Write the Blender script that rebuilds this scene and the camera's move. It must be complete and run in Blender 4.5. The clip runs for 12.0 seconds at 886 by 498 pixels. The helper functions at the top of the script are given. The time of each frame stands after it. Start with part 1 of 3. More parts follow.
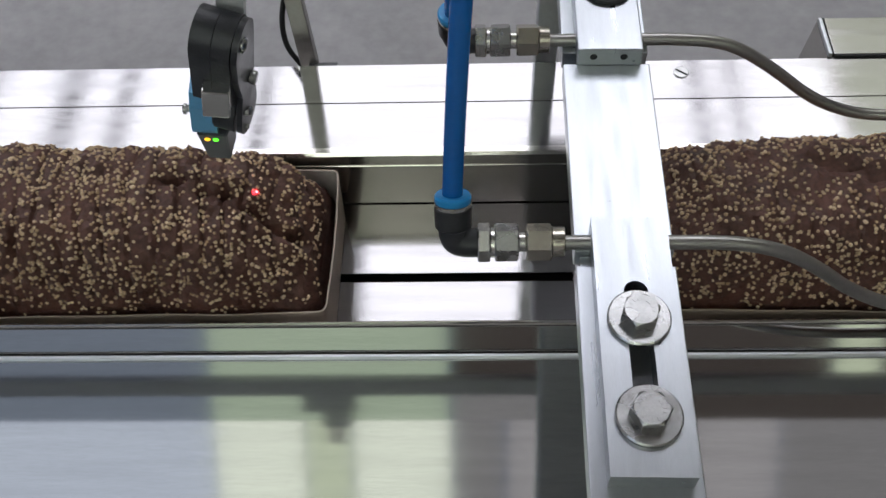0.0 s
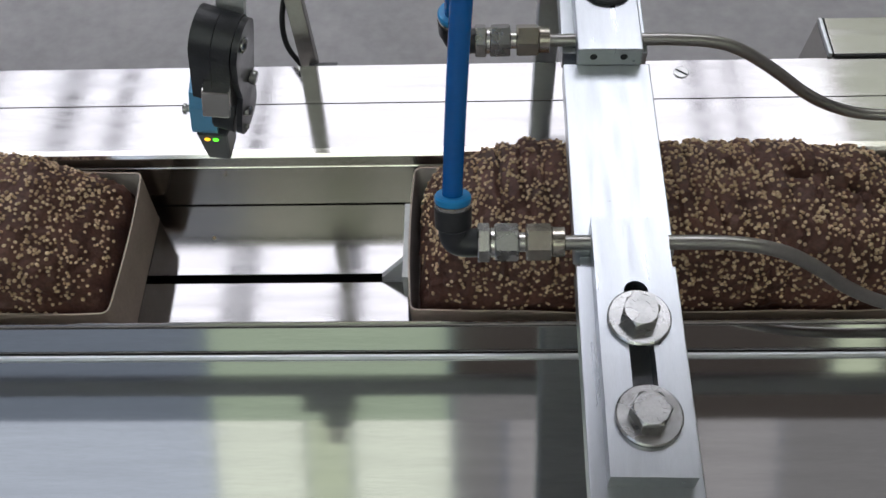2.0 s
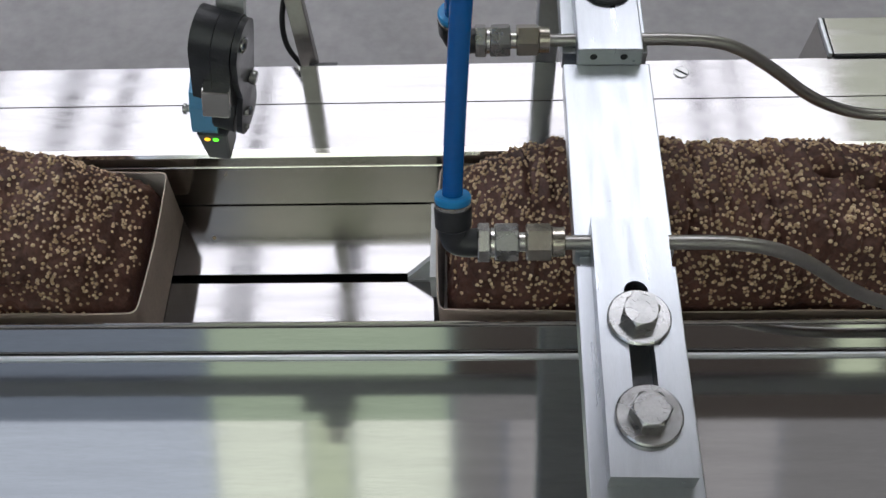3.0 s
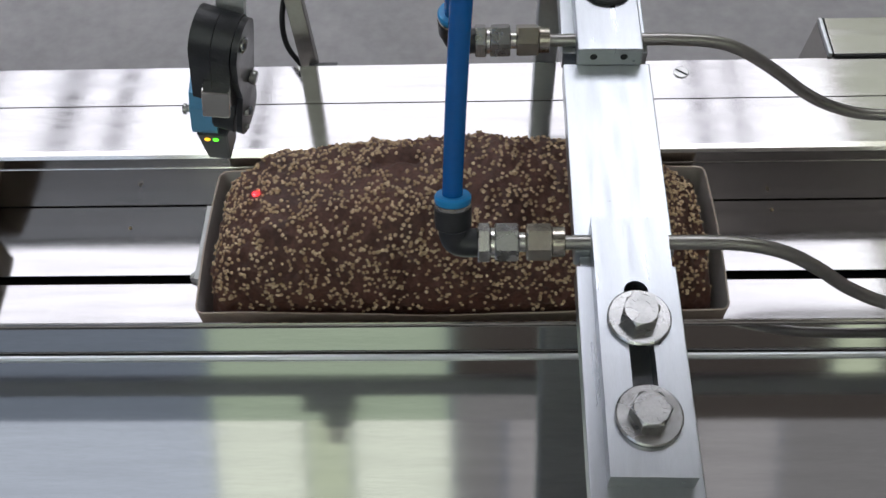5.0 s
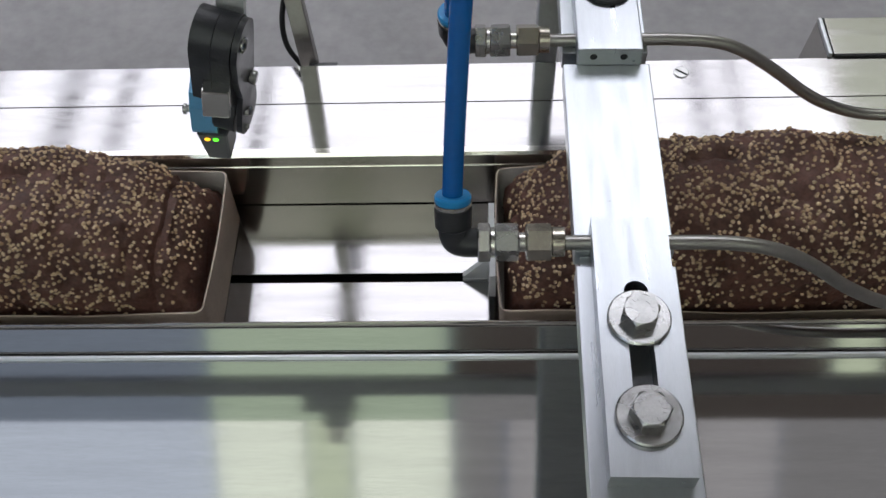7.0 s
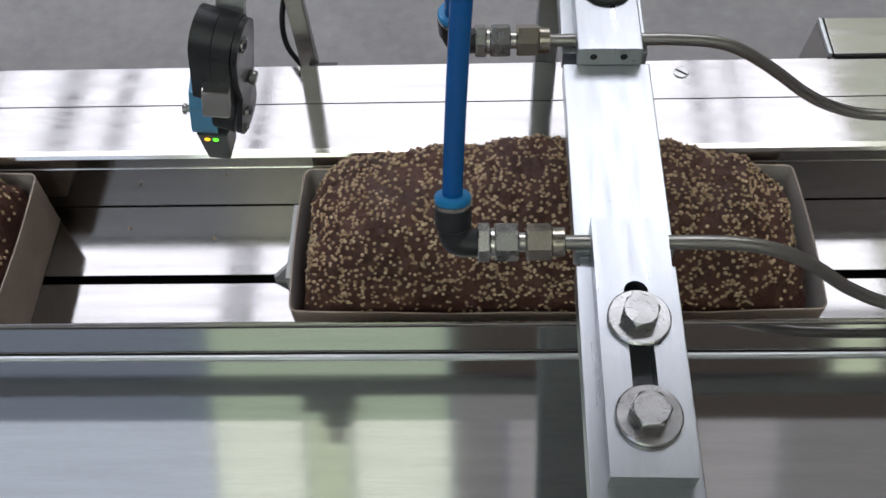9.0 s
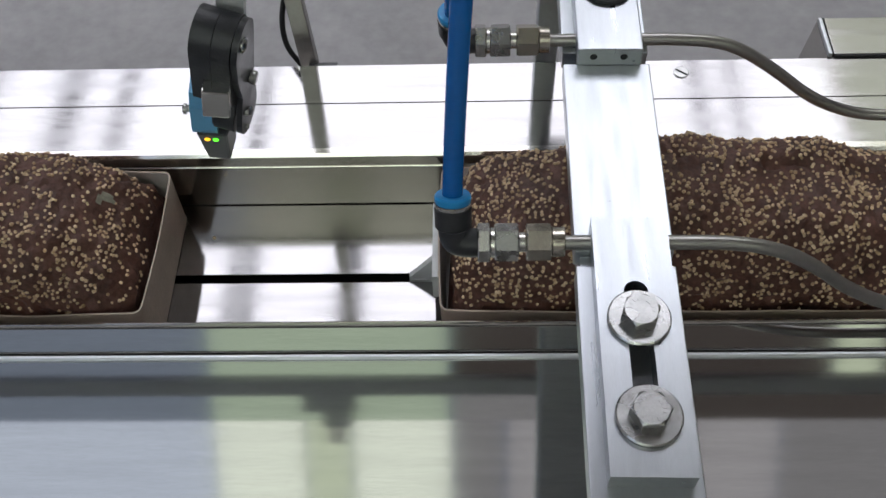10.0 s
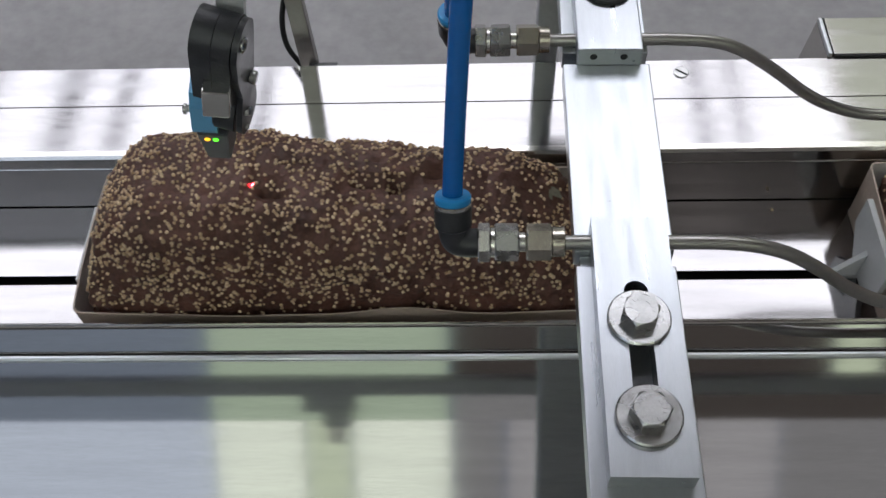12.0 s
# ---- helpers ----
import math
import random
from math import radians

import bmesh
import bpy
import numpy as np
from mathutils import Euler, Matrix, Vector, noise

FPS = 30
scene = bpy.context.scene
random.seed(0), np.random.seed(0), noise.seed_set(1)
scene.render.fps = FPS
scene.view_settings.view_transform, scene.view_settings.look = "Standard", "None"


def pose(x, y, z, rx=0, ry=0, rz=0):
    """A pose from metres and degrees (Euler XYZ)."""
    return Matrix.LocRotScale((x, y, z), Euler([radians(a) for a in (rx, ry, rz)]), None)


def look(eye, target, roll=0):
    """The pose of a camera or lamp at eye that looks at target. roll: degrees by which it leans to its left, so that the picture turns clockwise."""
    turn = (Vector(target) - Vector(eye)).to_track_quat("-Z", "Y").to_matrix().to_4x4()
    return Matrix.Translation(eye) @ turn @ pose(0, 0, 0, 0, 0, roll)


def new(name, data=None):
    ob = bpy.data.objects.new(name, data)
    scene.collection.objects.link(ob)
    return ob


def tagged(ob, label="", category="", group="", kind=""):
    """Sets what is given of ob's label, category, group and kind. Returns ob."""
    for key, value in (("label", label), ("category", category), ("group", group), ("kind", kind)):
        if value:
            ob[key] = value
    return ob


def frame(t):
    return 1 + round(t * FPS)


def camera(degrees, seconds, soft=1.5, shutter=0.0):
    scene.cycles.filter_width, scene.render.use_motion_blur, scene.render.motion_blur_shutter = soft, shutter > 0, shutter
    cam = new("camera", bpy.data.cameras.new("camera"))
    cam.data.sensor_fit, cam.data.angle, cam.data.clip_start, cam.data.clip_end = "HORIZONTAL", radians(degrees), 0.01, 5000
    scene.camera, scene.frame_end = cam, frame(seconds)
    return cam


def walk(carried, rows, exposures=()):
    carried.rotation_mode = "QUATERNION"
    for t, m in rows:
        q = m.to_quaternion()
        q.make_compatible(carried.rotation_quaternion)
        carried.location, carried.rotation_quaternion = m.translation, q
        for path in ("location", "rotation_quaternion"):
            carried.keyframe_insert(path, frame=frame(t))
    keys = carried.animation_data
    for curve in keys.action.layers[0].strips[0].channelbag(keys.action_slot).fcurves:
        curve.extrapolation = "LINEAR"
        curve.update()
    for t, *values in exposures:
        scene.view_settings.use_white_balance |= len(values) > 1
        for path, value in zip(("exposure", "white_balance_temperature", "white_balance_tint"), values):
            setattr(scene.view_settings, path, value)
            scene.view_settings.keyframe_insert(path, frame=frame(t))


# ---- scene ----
import itertools

cam = camera(49.98, 12.0, 1.5, 0.12)
CAM = look((0.00499, -0.08697, 0.42994), (-0.01749, 0.30493, -0.14963), -3.24)
SKY_POWER, GREEN_POWER, BLUE_POWER, BEAM = 3.4, 4.0, 1.20, 15.0
APRON = 24.0
NEAR_END = ((0.0847, 0.1099), (0.0994, 0.1097), (0.1108, 0.1087), (0.1228, 0.1060), (0.1358, 0.1000), (0.1506, 0.0887), (0.1670, 0.0739), (0.1880, 0.0608), (0.2122, 0.0559), (0.2396, 0.0552), (0.3600, 0.0552))
FAR_END = ((0.0870, 0.1103), (0.1026, 0.1099), (0.1190, 0.1081), (0.1304, 0.1042), (0.1430, 0.0962), (0.1566, 0.0855), (0.1710, 0.0732), (0.1850, 0.0639), (0.2014, 0.0572), (0.2190, 0.0547), (0.2562, 0.0543), (0.3800, 0.0543))
walk(cam, [(0.0, CAM), (12.0, CAM)])

# ---- light ----
world = bpy.data.worlds.new("sky")
scene.world = world
world.use_nodes = True
wn = world.node_tree
sky = wn.nodes.new("ShaderNodeTexSky")
sky.sky_type = "NISHITA"
sky.sun_disc = False
sky.sun_elevation, sky.sun_rotation = radians(48), radians(20)
wn.links.new(sky.outputs[0], wn.nodes["Background"].inputs[0])
wn.nodes["Background"].inputs[1].default_value = 0.10
scene.view_settings.exposure = 0.0


# ---- materials ----
def material(name, color, rough, metal=0.0, vary=0.0, scale=60.0, bump=0.0, bscale=300.0, aniso=0.0,
             stretch=(1, 1, 1), rvary=0.0, emit=None, power=0.0, random_by=None, spec=0.5, grain=0):
    """A principled material with stains at one scale and grain at another."""
    m = bpy.data.materials.new(name)
    m.use_nodes = True
    nt = m.node_tree
    b = nt.nodes["Principled BSDF"]
    b.inputs["Base Color"].default_value = (*color, 1)
    b.inputs["Roughness"].default_value = rough
    b.inputs["Metallic"].default_value = metal
    b.inputs["Specular IOR Level"].default_value = spec
    co = nt.nodes.new("ShaderNodeTexCoord")
    mp = nt.nodes.new("ShaderNodeMapping")
    mp.inputs["Scale"].default_value = stretch
    nt.links.new(co.outputs["Object"], mp.inputs[0])

    def tex(s, detail=4.0):
        n = nt.nodes.new("ShaderNodeTexNoise")
        n.inputs["Scale"].default_value, n.inputs["Detail"].default_value = s, detail
        nt.links.new(mp.outputs[0], n.inputs["Vector"])
        return n
    if vary:
        n1, n2 = tex(scale), tex(scale * 9, 2.0)
        add = nt.nodes.new("ShaderNodeMath")
        add.operation = "MULTIPLY_ADD"
        add.inputs[1].default_value = 0.6
        nt.links.new(n1.outputs[0], add.inputs[0])
        half = nt.nodes.new("ShaderNodeMath")
        half.operation = "MULTIPLY"
        half.inputs[1].default_value = 0.4
        nt.links.new(n2.outputs[0], half.inputs[0])
        nt.links.new(half.outputs[0], add.inputs[2])
        ramp = nt.nodes.new("ShaderNodeValToRGB")
        ramp.color_ramp.elements[0].position, ramp.color_ramp.elements[1].position = 0.32, 0.68
        ramp.color_ramp.elements[0].color = (*[c * (1 - vary) for c in color], 1)
        ramp.color_ramp.elements[1].color = (*[min(1, c * (1 + vary)) for c in color], 1)
        nt.links.new(add.outputs[0], ramp.inputs[0])
        last = ramp.outputs[0]
        if random_by:
            geo = nt.nodes.new("ShaderNodeNewGeometry")
            r2 = nt.nodes.new("ShaderNodeValToRGB")
            r2.color_ramp.elements[0].color, r2.color_ramp.elements[1].color = (*random_by[0], 1), (*random_by[1], 1)
            nt.links.new(geo.outputs["Random Per Island"], r2.inputs[0])
            mix = nt.nodes.new("ShaderNodeMixRGB")
            mix.inputs[0].default_value = 0.7
            nt.links.new(last, mix.inputs[1])
            nt.links.new(r2.outputs[0], mix.inputs[2])
            last = mix.outputs[0]
        nt.links.new(last, b.inputs["Base Color"])
    if rvary:
        n3 = tex(scale * 0.7)
        mr = nt.nodes.new("ShaderNodeMapRange")
        mr.inputs["From Min"].default_value, mr.inputs["From Max"].default_value = 0.3, 0.7
        mr.inputs["To Min"].default_value, mr.inputs["To Max"].default_value = max(0.02, rough - rvary), rough + rvary
        nt.links.new(n3.outputs[0], mr.inputs[0])
        nt.links.new(mr.outputs[0], b.inputs["Roughness"])
    if bump:
        n4 = tex(bscale)
        bp = nt.nodes.new("ShaderNodeBump")
        bp.inputs["Strength"].default_value, bp.inputs["Distance"].default_value = bump, 0.001
        nt.links.new(n4.outputs[0], bp.inputs["Height"])
        nt.links.new(bp.outputs[0], b.inputs["Normal"])
    if aniso:
        b.inputs["Anisotropic"].default_value = aniso
        tg = nt.nodes.new("ShaderNodeCombineXYZ")
        tg.inputs[grain].default_value = 1.0
        nt.links.new(tg.outputs[0], b.inputs["Tangent"])
    if emit:
        b.inputs["Emission Color"].default_value = (*emit, 1)
        b.inputs["Emission Strength"].default_value = power
    return m


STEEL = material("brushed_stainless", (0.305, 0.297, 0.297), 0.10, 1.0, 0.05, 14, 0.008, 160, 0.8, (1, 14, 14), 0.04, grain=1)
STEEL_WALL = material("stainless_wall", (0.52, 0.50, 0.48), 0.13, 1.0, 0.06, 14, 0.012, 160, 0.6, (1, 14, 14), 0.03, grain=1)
APRON_STEEL = material("dull_stainless", (0.47, 0.47, 0.475), 0.048, 1.0, 0.06, 14, 0.0, 160, 0.85, (1, 14, 14), 0.008)
STEEL_TUBE = material("stainless_tube", (0.38, 0.37, 0.355), 0.36, 1.0, 0.08, 60, 0.05, 500)
ALU = material("anodised_aluminium", (0.475, 0.498, 0.525), 0.32, 1.0, 0.05, 40, 0.08, 500, 0.0, (8, 1, 8), 0.05)
ALU_EDGE = material("milled_aluminium", (0.60, 0.62, 0.64), 0.42, 1.0, 0.08, 60, 0.1, 500, 0.0, (1, 6, 1), 0.05)
NICKEL = material("nickel_plated_brass", (0.60, 0.59, 0.57), 0.22, 1.0, 0.08, 120, 0.05, 700, 0, (1, 1, 1), 0.06)
NICKEL_WARM = material("warm_nickel", (0.52, 0.485, 0.42), 0.22, 1.0, 0.08, 120, 0.05, 700, 0, (1, 1, 1), 0.06)
ZINC = material("zinc_plated_steel", (0.44, 0.44, 0.435), 0.28, 1.0, 0.12, 150, 0.04, 900, 0, (1, 1, 1), 0.08)
BLUE = material("blue_polyurethane", (0.006, 0.12, 0.42), 0.2, 0, 0.08, 40)
BLUE_RING = material("light_blue_plastic", (0.02, 0.27, 0.62), 0.35, 0, 0.05, 80)
BLUE_SENSOR = material("blue_sensor_plastic", (0.11, 0.34, 0.58), 0.42, 0, 0.05, 80, 0.1, 900)
BLACK = material("black_plastic", (0.020, 0.021, 0.025), 0.42, 0, 0.25, 90, 0.15, 1100, 0, (1, 1, 1), 0.08)
RUBBER = material("black_cable", (0.01, 0.01, 0.011), 0.5, 0, 0.2, 90)
GREY_HEAD = material("dark_grey_plastic", (0.095, 0.097, 0.106), 0.4, 0, 0.15, 120, 0.1, 900)
# near-black for black parts and for shade painted into gaps and holes
DARK = material("black_and_gap_shade", (0.018, 0.018, 0.020), 0.7, 0, 0.3, 50)
PLASTIC = material("grey_white_plastic", (0.55, 0.56, 0.57), 0.38, 0, 0.06, 60, 0.1, 600)
CARD = material("brown_grey_board", (0.44, 0.355, 0.295), 0.62, 0, 0.14, 45, 0.25, 700, 0, (1, 1, 1), 0.06)
CARD_IN = material("pale_grey_board", (0.52, 0.49, 0.475), 0.62, 0, 0.10, 45, 0.25, 700)
CRUST = material("dark_rye_crust", (0.100, 0.046, 0.035), 0.52, 0, 0.5, 55, 1.0, 330, 0, (1, 1, 1), 0.1, spec=0.3)
FLOUR = material("floury_crust", (0.24, 0.23, 0.18), 0.8, 0, 0.3, 300, 0.5, 700)
SEED = material("pale_seed", (0.60, 0.43, 0.25), 0.42, 0, 0.2, 200, 0.2, 1500, random_by=((0.36, 0.22, 0.12), (0.84, 0.68, 0.46)))
CONCRETE = material("grey_concrete", (0.335, 0.327, 0.332), 0.75, 0, 0.16, 4.5, 0.10, 60)
HALL = material("hall_paint", (0.62, 0.595, 0.58), 0.8, 0, 0.1, 0.8)
CEIL = material("ceiling_paint", (0.50, 0.465, 0.44), 0.85, 0, 0.1, 0.8)
MULLION = material("window_bar", (0.30, 0.31, 0.32), 0.5, 0, 0.1, 2)
SKYGLOW = material("overcast_daylight", (0.8, 0.8, 0.8), 1, emit=(0.955, 0.965, 1.06), power=SKY_POWER)
SKYBLUE = material("added_blue_glow", (0.4, 0.45, 0.5), 1, emit=(0.80, 0.92, 1.12), power=BLUE_POWER)
# made-up roof glow in the tones that the apron reflects
ADDED_GLOWS = {"bluish shaded": (0.24, 0.28, 0.35), "bluish white": (0.78, 0.86, 1.00), "leaf green": (0.58, 0.70, 0.52), "pale greenish": (1.28, 1.36, 1.15),
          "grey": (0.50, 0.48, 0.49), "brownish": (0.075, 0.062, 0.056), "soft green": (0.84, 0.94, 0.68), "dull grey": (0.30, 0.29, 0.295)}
ADDED_GLOWS = {k: material(k.replace(" ", "_") + "_roof_panel", (0.04, 0.042, 0.04), 1, emit=v, power=1.0) for k, v in ADDED_GLOWS.items()}
# invented far glow, one tone for each stretch of reflection in the metal
FAR_BLUE = material("far_bluish_glow", (0.4, 0.45, 0.5), 1, emit=(0.84, 0.93, 1.10), power=1.25)
FAR_GREEN = material("far_greenish_glow", (0.4, 0.45, 0.3), 1, emit=(0.95, 1.0, 0.78), power=2.0)
FAR_GREY = material("far_grey_glow", (0.4, 0.4, 0.4), 1, emit=(1.0, 0.97, 0.90), power=0.32)
SKYGREEN = material("daylight_through_trees", (0.3, 0.4, 0.2), 1, emit=(0.72, 0.77, 0.68), power=GREEN_POWER)
GREEN_LED = material("green_led", (0.1, 0.6, 0.05), 0.4, emit=(0.12, 1.0, 0.03), power=1.6)
AMBER_LED = material("amber_led", (0.7, 0.4, 0.05), 0.4, emit=(1.0, 0.50, 0.02), power=1.6)


# ---- builders ----
def link(name, bm, mat, parent=None, label="", smooth=True, mats=None, flat=2.5e-5):
    me = bpy.data.meshes.new(name)
    bmesh.ops.recalc_face_normals(bm, faces=bm.faces)
    bm.to_mesh(me)
    bm.free()
    for m in (mats or [mat]):
        me.materials.append(m)
    if smooth:
        me.shade_smooth()
        me.set_sharp_from_angle(angle=radians(35))
        for f in me.polygons:
            if f.area > flat:
                f.use_smooth = False
    ob = new(name, me)
    if parent is not None:
        ob.parent = parent
    if label:
        ob["label"] = label
    return ob


def part(name, bm, mat, parent, label="", smooth=True, mats=None, flat=2.5e-5):
    return link(name, bm, mat, parent, label, smooth, mats, flat)


def thing(name, label, category, group="", kind="", at=(0, 0, 0)):
    ob = new(name)
    ob.empty_display_size = 0.02
    ob.location = at
    return tagged(ob, label, category, group, kind)


def box(x0, x1, y0, y1, z0, z1, bev=0.0006, segs=2, m=None):
    bm = bmesh.new()
    bmesh.ops.create_cube(bm, size=1)
    bmesh.ops.scale(bm, vec=(x1 - x0, y1 - y0, z1 - z0), verts=bm.verts)
    bmesh.ops.translate(bm, vec=((x0 + x1) / 2, (y0 + y1) / 2, (z0 + z1) / 2), verts=bm.verts)
    if bev:
        bmesh.ops.bevel(bm, geom=bm.edges[:], offset=bev, segments=segs, affect="EDGES", profile=0.5)
    if m is not None:
        bmesh.ops.transform(bm, matrix=m, verts=bm.verts)
    return bm


def prism(pts, axis, a0, a1, bev=0.0, segs=2):
    """A closed outline pushed along an axis (0, 1 or 2) from a0 to a1; pts are the other two coordinates in order."""
    bm = bmesh.new()
    ends = []
    for a in (a0, a1):
        row = []
        for p in pts:
            c = list(p)
            c.insert(axis, a)
            row.append(bm.verts.new(c))
        ends.append(row)
    n = len(pts)
    for i in range(n):
        j = (i + 1) % n
        bm.faces.new((ends[0][i], ends[0][j], ends[1][j], ends[1][i]))
    bm.faces.new(ends[0])
    bm.faces.new(ends[1][::-1])
    if bev:
        sharp = [e for e in bm.edges if e.calc_face_angle(0) > 0.5]
        bmesh.ops.bevel(bm, geom=sharp, offset=bev, segments=segs, affect="EDGES", profile=0.5)
    return bm


def lathe(profile, a, b, seg=32, flat=0):
    """Rings (distance along a to b in metres, radius) turned round the axis from a towards b; flat=6 makes a hexagon."""
    bm = bmesh.new()
    a, b = Vector(a), Vector(b)
    q = (b - a).to_track_quat("Z", "Y")
    n = flat or seg
    rings = []
    for d, r in profile:
        rings.append([bm.verts.new(a + q @ Vector((r * math.cos(2 * math.pi * (k + 0.5) / n), r * math.sin(2 * math.pi * (k + 0.5) / n), d)))
                      for k in range(n)])
    for r0, r1 in zip(rings, rings[1:]):
        for k in range(n):
            bm.faces.new((r0[k], r0[(k + 1) % n], r1[(k + 1) % n], r1[k]))
    bm.faces.new(rings[0][::-1])
    bm.faces.new(rings[-1])
    return bm


def smooth_path(pts, steps=10):
    """A Catmull-Rom line through the points."""
    v = [Vector(p) for p in pts]
    v = [v[0] * 2 - v[1]] + v + [v[-1] * 2 - v[-2]]
    out = []
    for i in range(1, len(v) - 2):
        for s in range(steps):
            t = s / steps
            a, b, c, d = v[i - 1], v[i], v[i + 1], v[i + 2]
            out.append(0.5 * (2 * b + (c - a) * t + (2 * a - 5 * b + 4 * c - d) * t * t + (3 * b - a - 3 * c + d) * t ** 3))
    out.append(v[-2])
    return out


def hose(pts, radius, seg=20, steps=10):
    path = smooth_path(pts, steps)
    bm = bmesh.new()
    rings = []
    side = None
    for i, p in enumerate(path):
        d = (path[min(i + 1, len(path) - 1)] - path[max(i - 1, 0)]).normalized()
        if side is None:
            side = d.orthogonal().normalized()
        side = (side - d * side.dot(d)).normalized()
        up = d.cross(side)
        rings.append([bm.verts.new(p + radius * (math.cos(2 * math.pi * k / seg) * side + math.sin(2 * math.pi * k / seg) * up)) for k in range(seg)])
    for r0, r1 in zip(rings, rings[1:]):
        for k in range(seg):
            bm.faces.new((r0[k], r0[(k + 1) % seg], r1[(k + 1) % seg], r1[k]))
    bm.faces.new(rings[0][::-1])
    bm.faces.new(rings[-1])
    return bm


def merge(*bms):
    out = bmesh.new()
    for b in bms:
        me = bpy.data.meshes.new("tmp")
        b.to_mesh(me)
        b.free()
        out.from_mesh(me)
        bpy.data.meshes.remove(me)
    return out


# ---- the hall ----
FLOOR = -0.90
X0, X1, Y0, Y1, TOP = -7.0, 7.0, -3.4, 7.0, 4.0


def hall():
    tagged(link("floor", box(X0 - 0.2, X1 + 0.2, Y0 - 0.2, Y1 + 0.2, FLOOR - 0.2, FLOOR, 0), CONCRETE, smooth=False), kind="structure",
           label="smooth grey concrete factory floor with faint stains", category="floor")
    tagged(link("wall_north", box(X0 - 0.2, X1 + 0.2, Y1, Y1 + 0.2, FLOOR, TOP, 0), HALL, smooth=False), kind="structure",
           label="plain grey painted hall wall", category="wall")
    tagged(link("wall_east", box(X1, X1 + 0.2, Y0, Y1, FLOOR, TOP, 0), HALL, smooth=False), kind="structure",
           label="plain grey painted hall wall", category="wall")
    tagged(link("wall_west", box(X0 - 0.2, X0, Y0, Y1, FLOOR, TOP, 0), HALL, smooth=False), kind="structure",
           label="plain grey painted hall wall", category="wall")
    # rear wall with a window band, out of view and kept for its light
    wx = ((-6.2, -1.80), (-1.65, 0.15), (2.35, 2.85), (3.0, 3.4))
    zs = (1.9, 3.75)
    wall = [box(X0 - 0.2, X1 + 0.2, Y0 - 0.2, Y0, FLOOR, zs[0], 0), box(X0 - 0.2, X1 + 0.2, Y0 - 0.2, Y0, zs[1], TOP, 0)]
    edge = X0 - 0.2
    for a, b in wx + ((X1 + 0.2, 0),):
        wall.append(box(edge, a, Y0 - 0.2, Y0, zs[0], zs[1], 0))
        edge = b
    tagged(link("wall_south", merge(*wall), HALL, smooth=False), kind="structure", label="grey painted hall wall with high windows", category="wall")
    for i, (a, b) in enumerate(wx):
        w = thing("window_%d" % (i + 1), "high hall window with trees outside", "window", kind="structure", at=(0, 0, 0))
        part("window_frame", merge(box(a, b, Y0 - 0.12, Y0 - 0.06, zs[0], zs[0] + 0.06, 0), box(a, b, Y0 - 0.12, Y0 - 0.06, zs[1] - 0.06, zs[1], 0),
                                   box(a, b, Y0 - 0.12, Y0 - 0.06, 2.88, 2.97, 0)), MULLION, w, smooth=False)
    # blue fill glow, added along with the leftmost opening
    tagged(link("backdrop_blue_glow", box(X0, -1.74, Y0 - 0.8, Y0 - 0.75, FLOOR, TOP + 1, 0), SKYBLUE, smooth=False), kind="structure",
           label="bluish glow added outside the left rear window", category="backdrop")
    tagged(link("backdrop_trees", box(X0, X1, Y0 - 0.9, Y0 - 0.85, FLOOR, TOP + 1, 0), SKYGREEN, smooth=False), kind="structure",
           label="bright daylight and foliage outside the windows", category="backdrop")
    # ceiling with the long rooflight
    sx, sy = (-5.5, 2.30), (2.30, 4.90)
    rx, ry = ((-5.15, -1.37), (-1.33, -0.81), (-0.56, 0.14), (0.46, 3.0)), (4.94, 5.89)
    qx, qy = (-4.2, 3.4), (-3.0, -0.6)
    ceil = [box(X0, X1, Y0, qy[0], TOP, TOP + 0.15, 0), box(X0, qx[0], qy[0], qy[1], TOP, TOP + 0.15, 0), box(qx[1], X1, qy[0], qy[1], TOP, TOP + 0.15, 0),
            box(X0, X1, qy[1], sy[0], TOP, TOP + 0.15, 0), box(X0, sx[0], sy[0], sy[1], TOP, TOP + 0.15, 0), box(4.62, X1, sy[0], sy[1], TOP, TOP + 0.15, 0),
            box(X0, X1, sy[1], ry[0], TOP, TOP + 0.15, 0), box(X0, rx[0][0], ry[0], ry[1], TOP, TOP + 0.15, 0), box(rx[-1][1], X1, ry[0], ry[1], TOP, TOP + 0.15, 0),
            *[box(a[1], b[0], ry[0], ry[1], TOP, TOP + 0.15, 0) for a, b in zip(rx, rx[1:])], box(X0, X1, ry[1], Y1, TOP, TOP + 0.15, 0)]
    tagged(link("ceiling", merge(*ceil), CEIL, smooth=False), kind="structure", label="dark grey hall ceiling with long rooflights", category="ceiling")
    light = thing("rooflight", "long glazed rooflight with thin grey bars", "rooflight", kind="structure", at=(0, 0, TOP))
    for x, w in ((-4.22, 0.06), (-3.20, 0.06), (-2.59, 0.045), (-2.235, 0.03), (-1.33, 0.025), (1.43, 0.022), (1.66, 0.014)):
        b = part("glazing_bar", box(x - w, x + w, 3.32, sy[1], 0.0, 0.10, 0), MULLION, light, smooth=False)
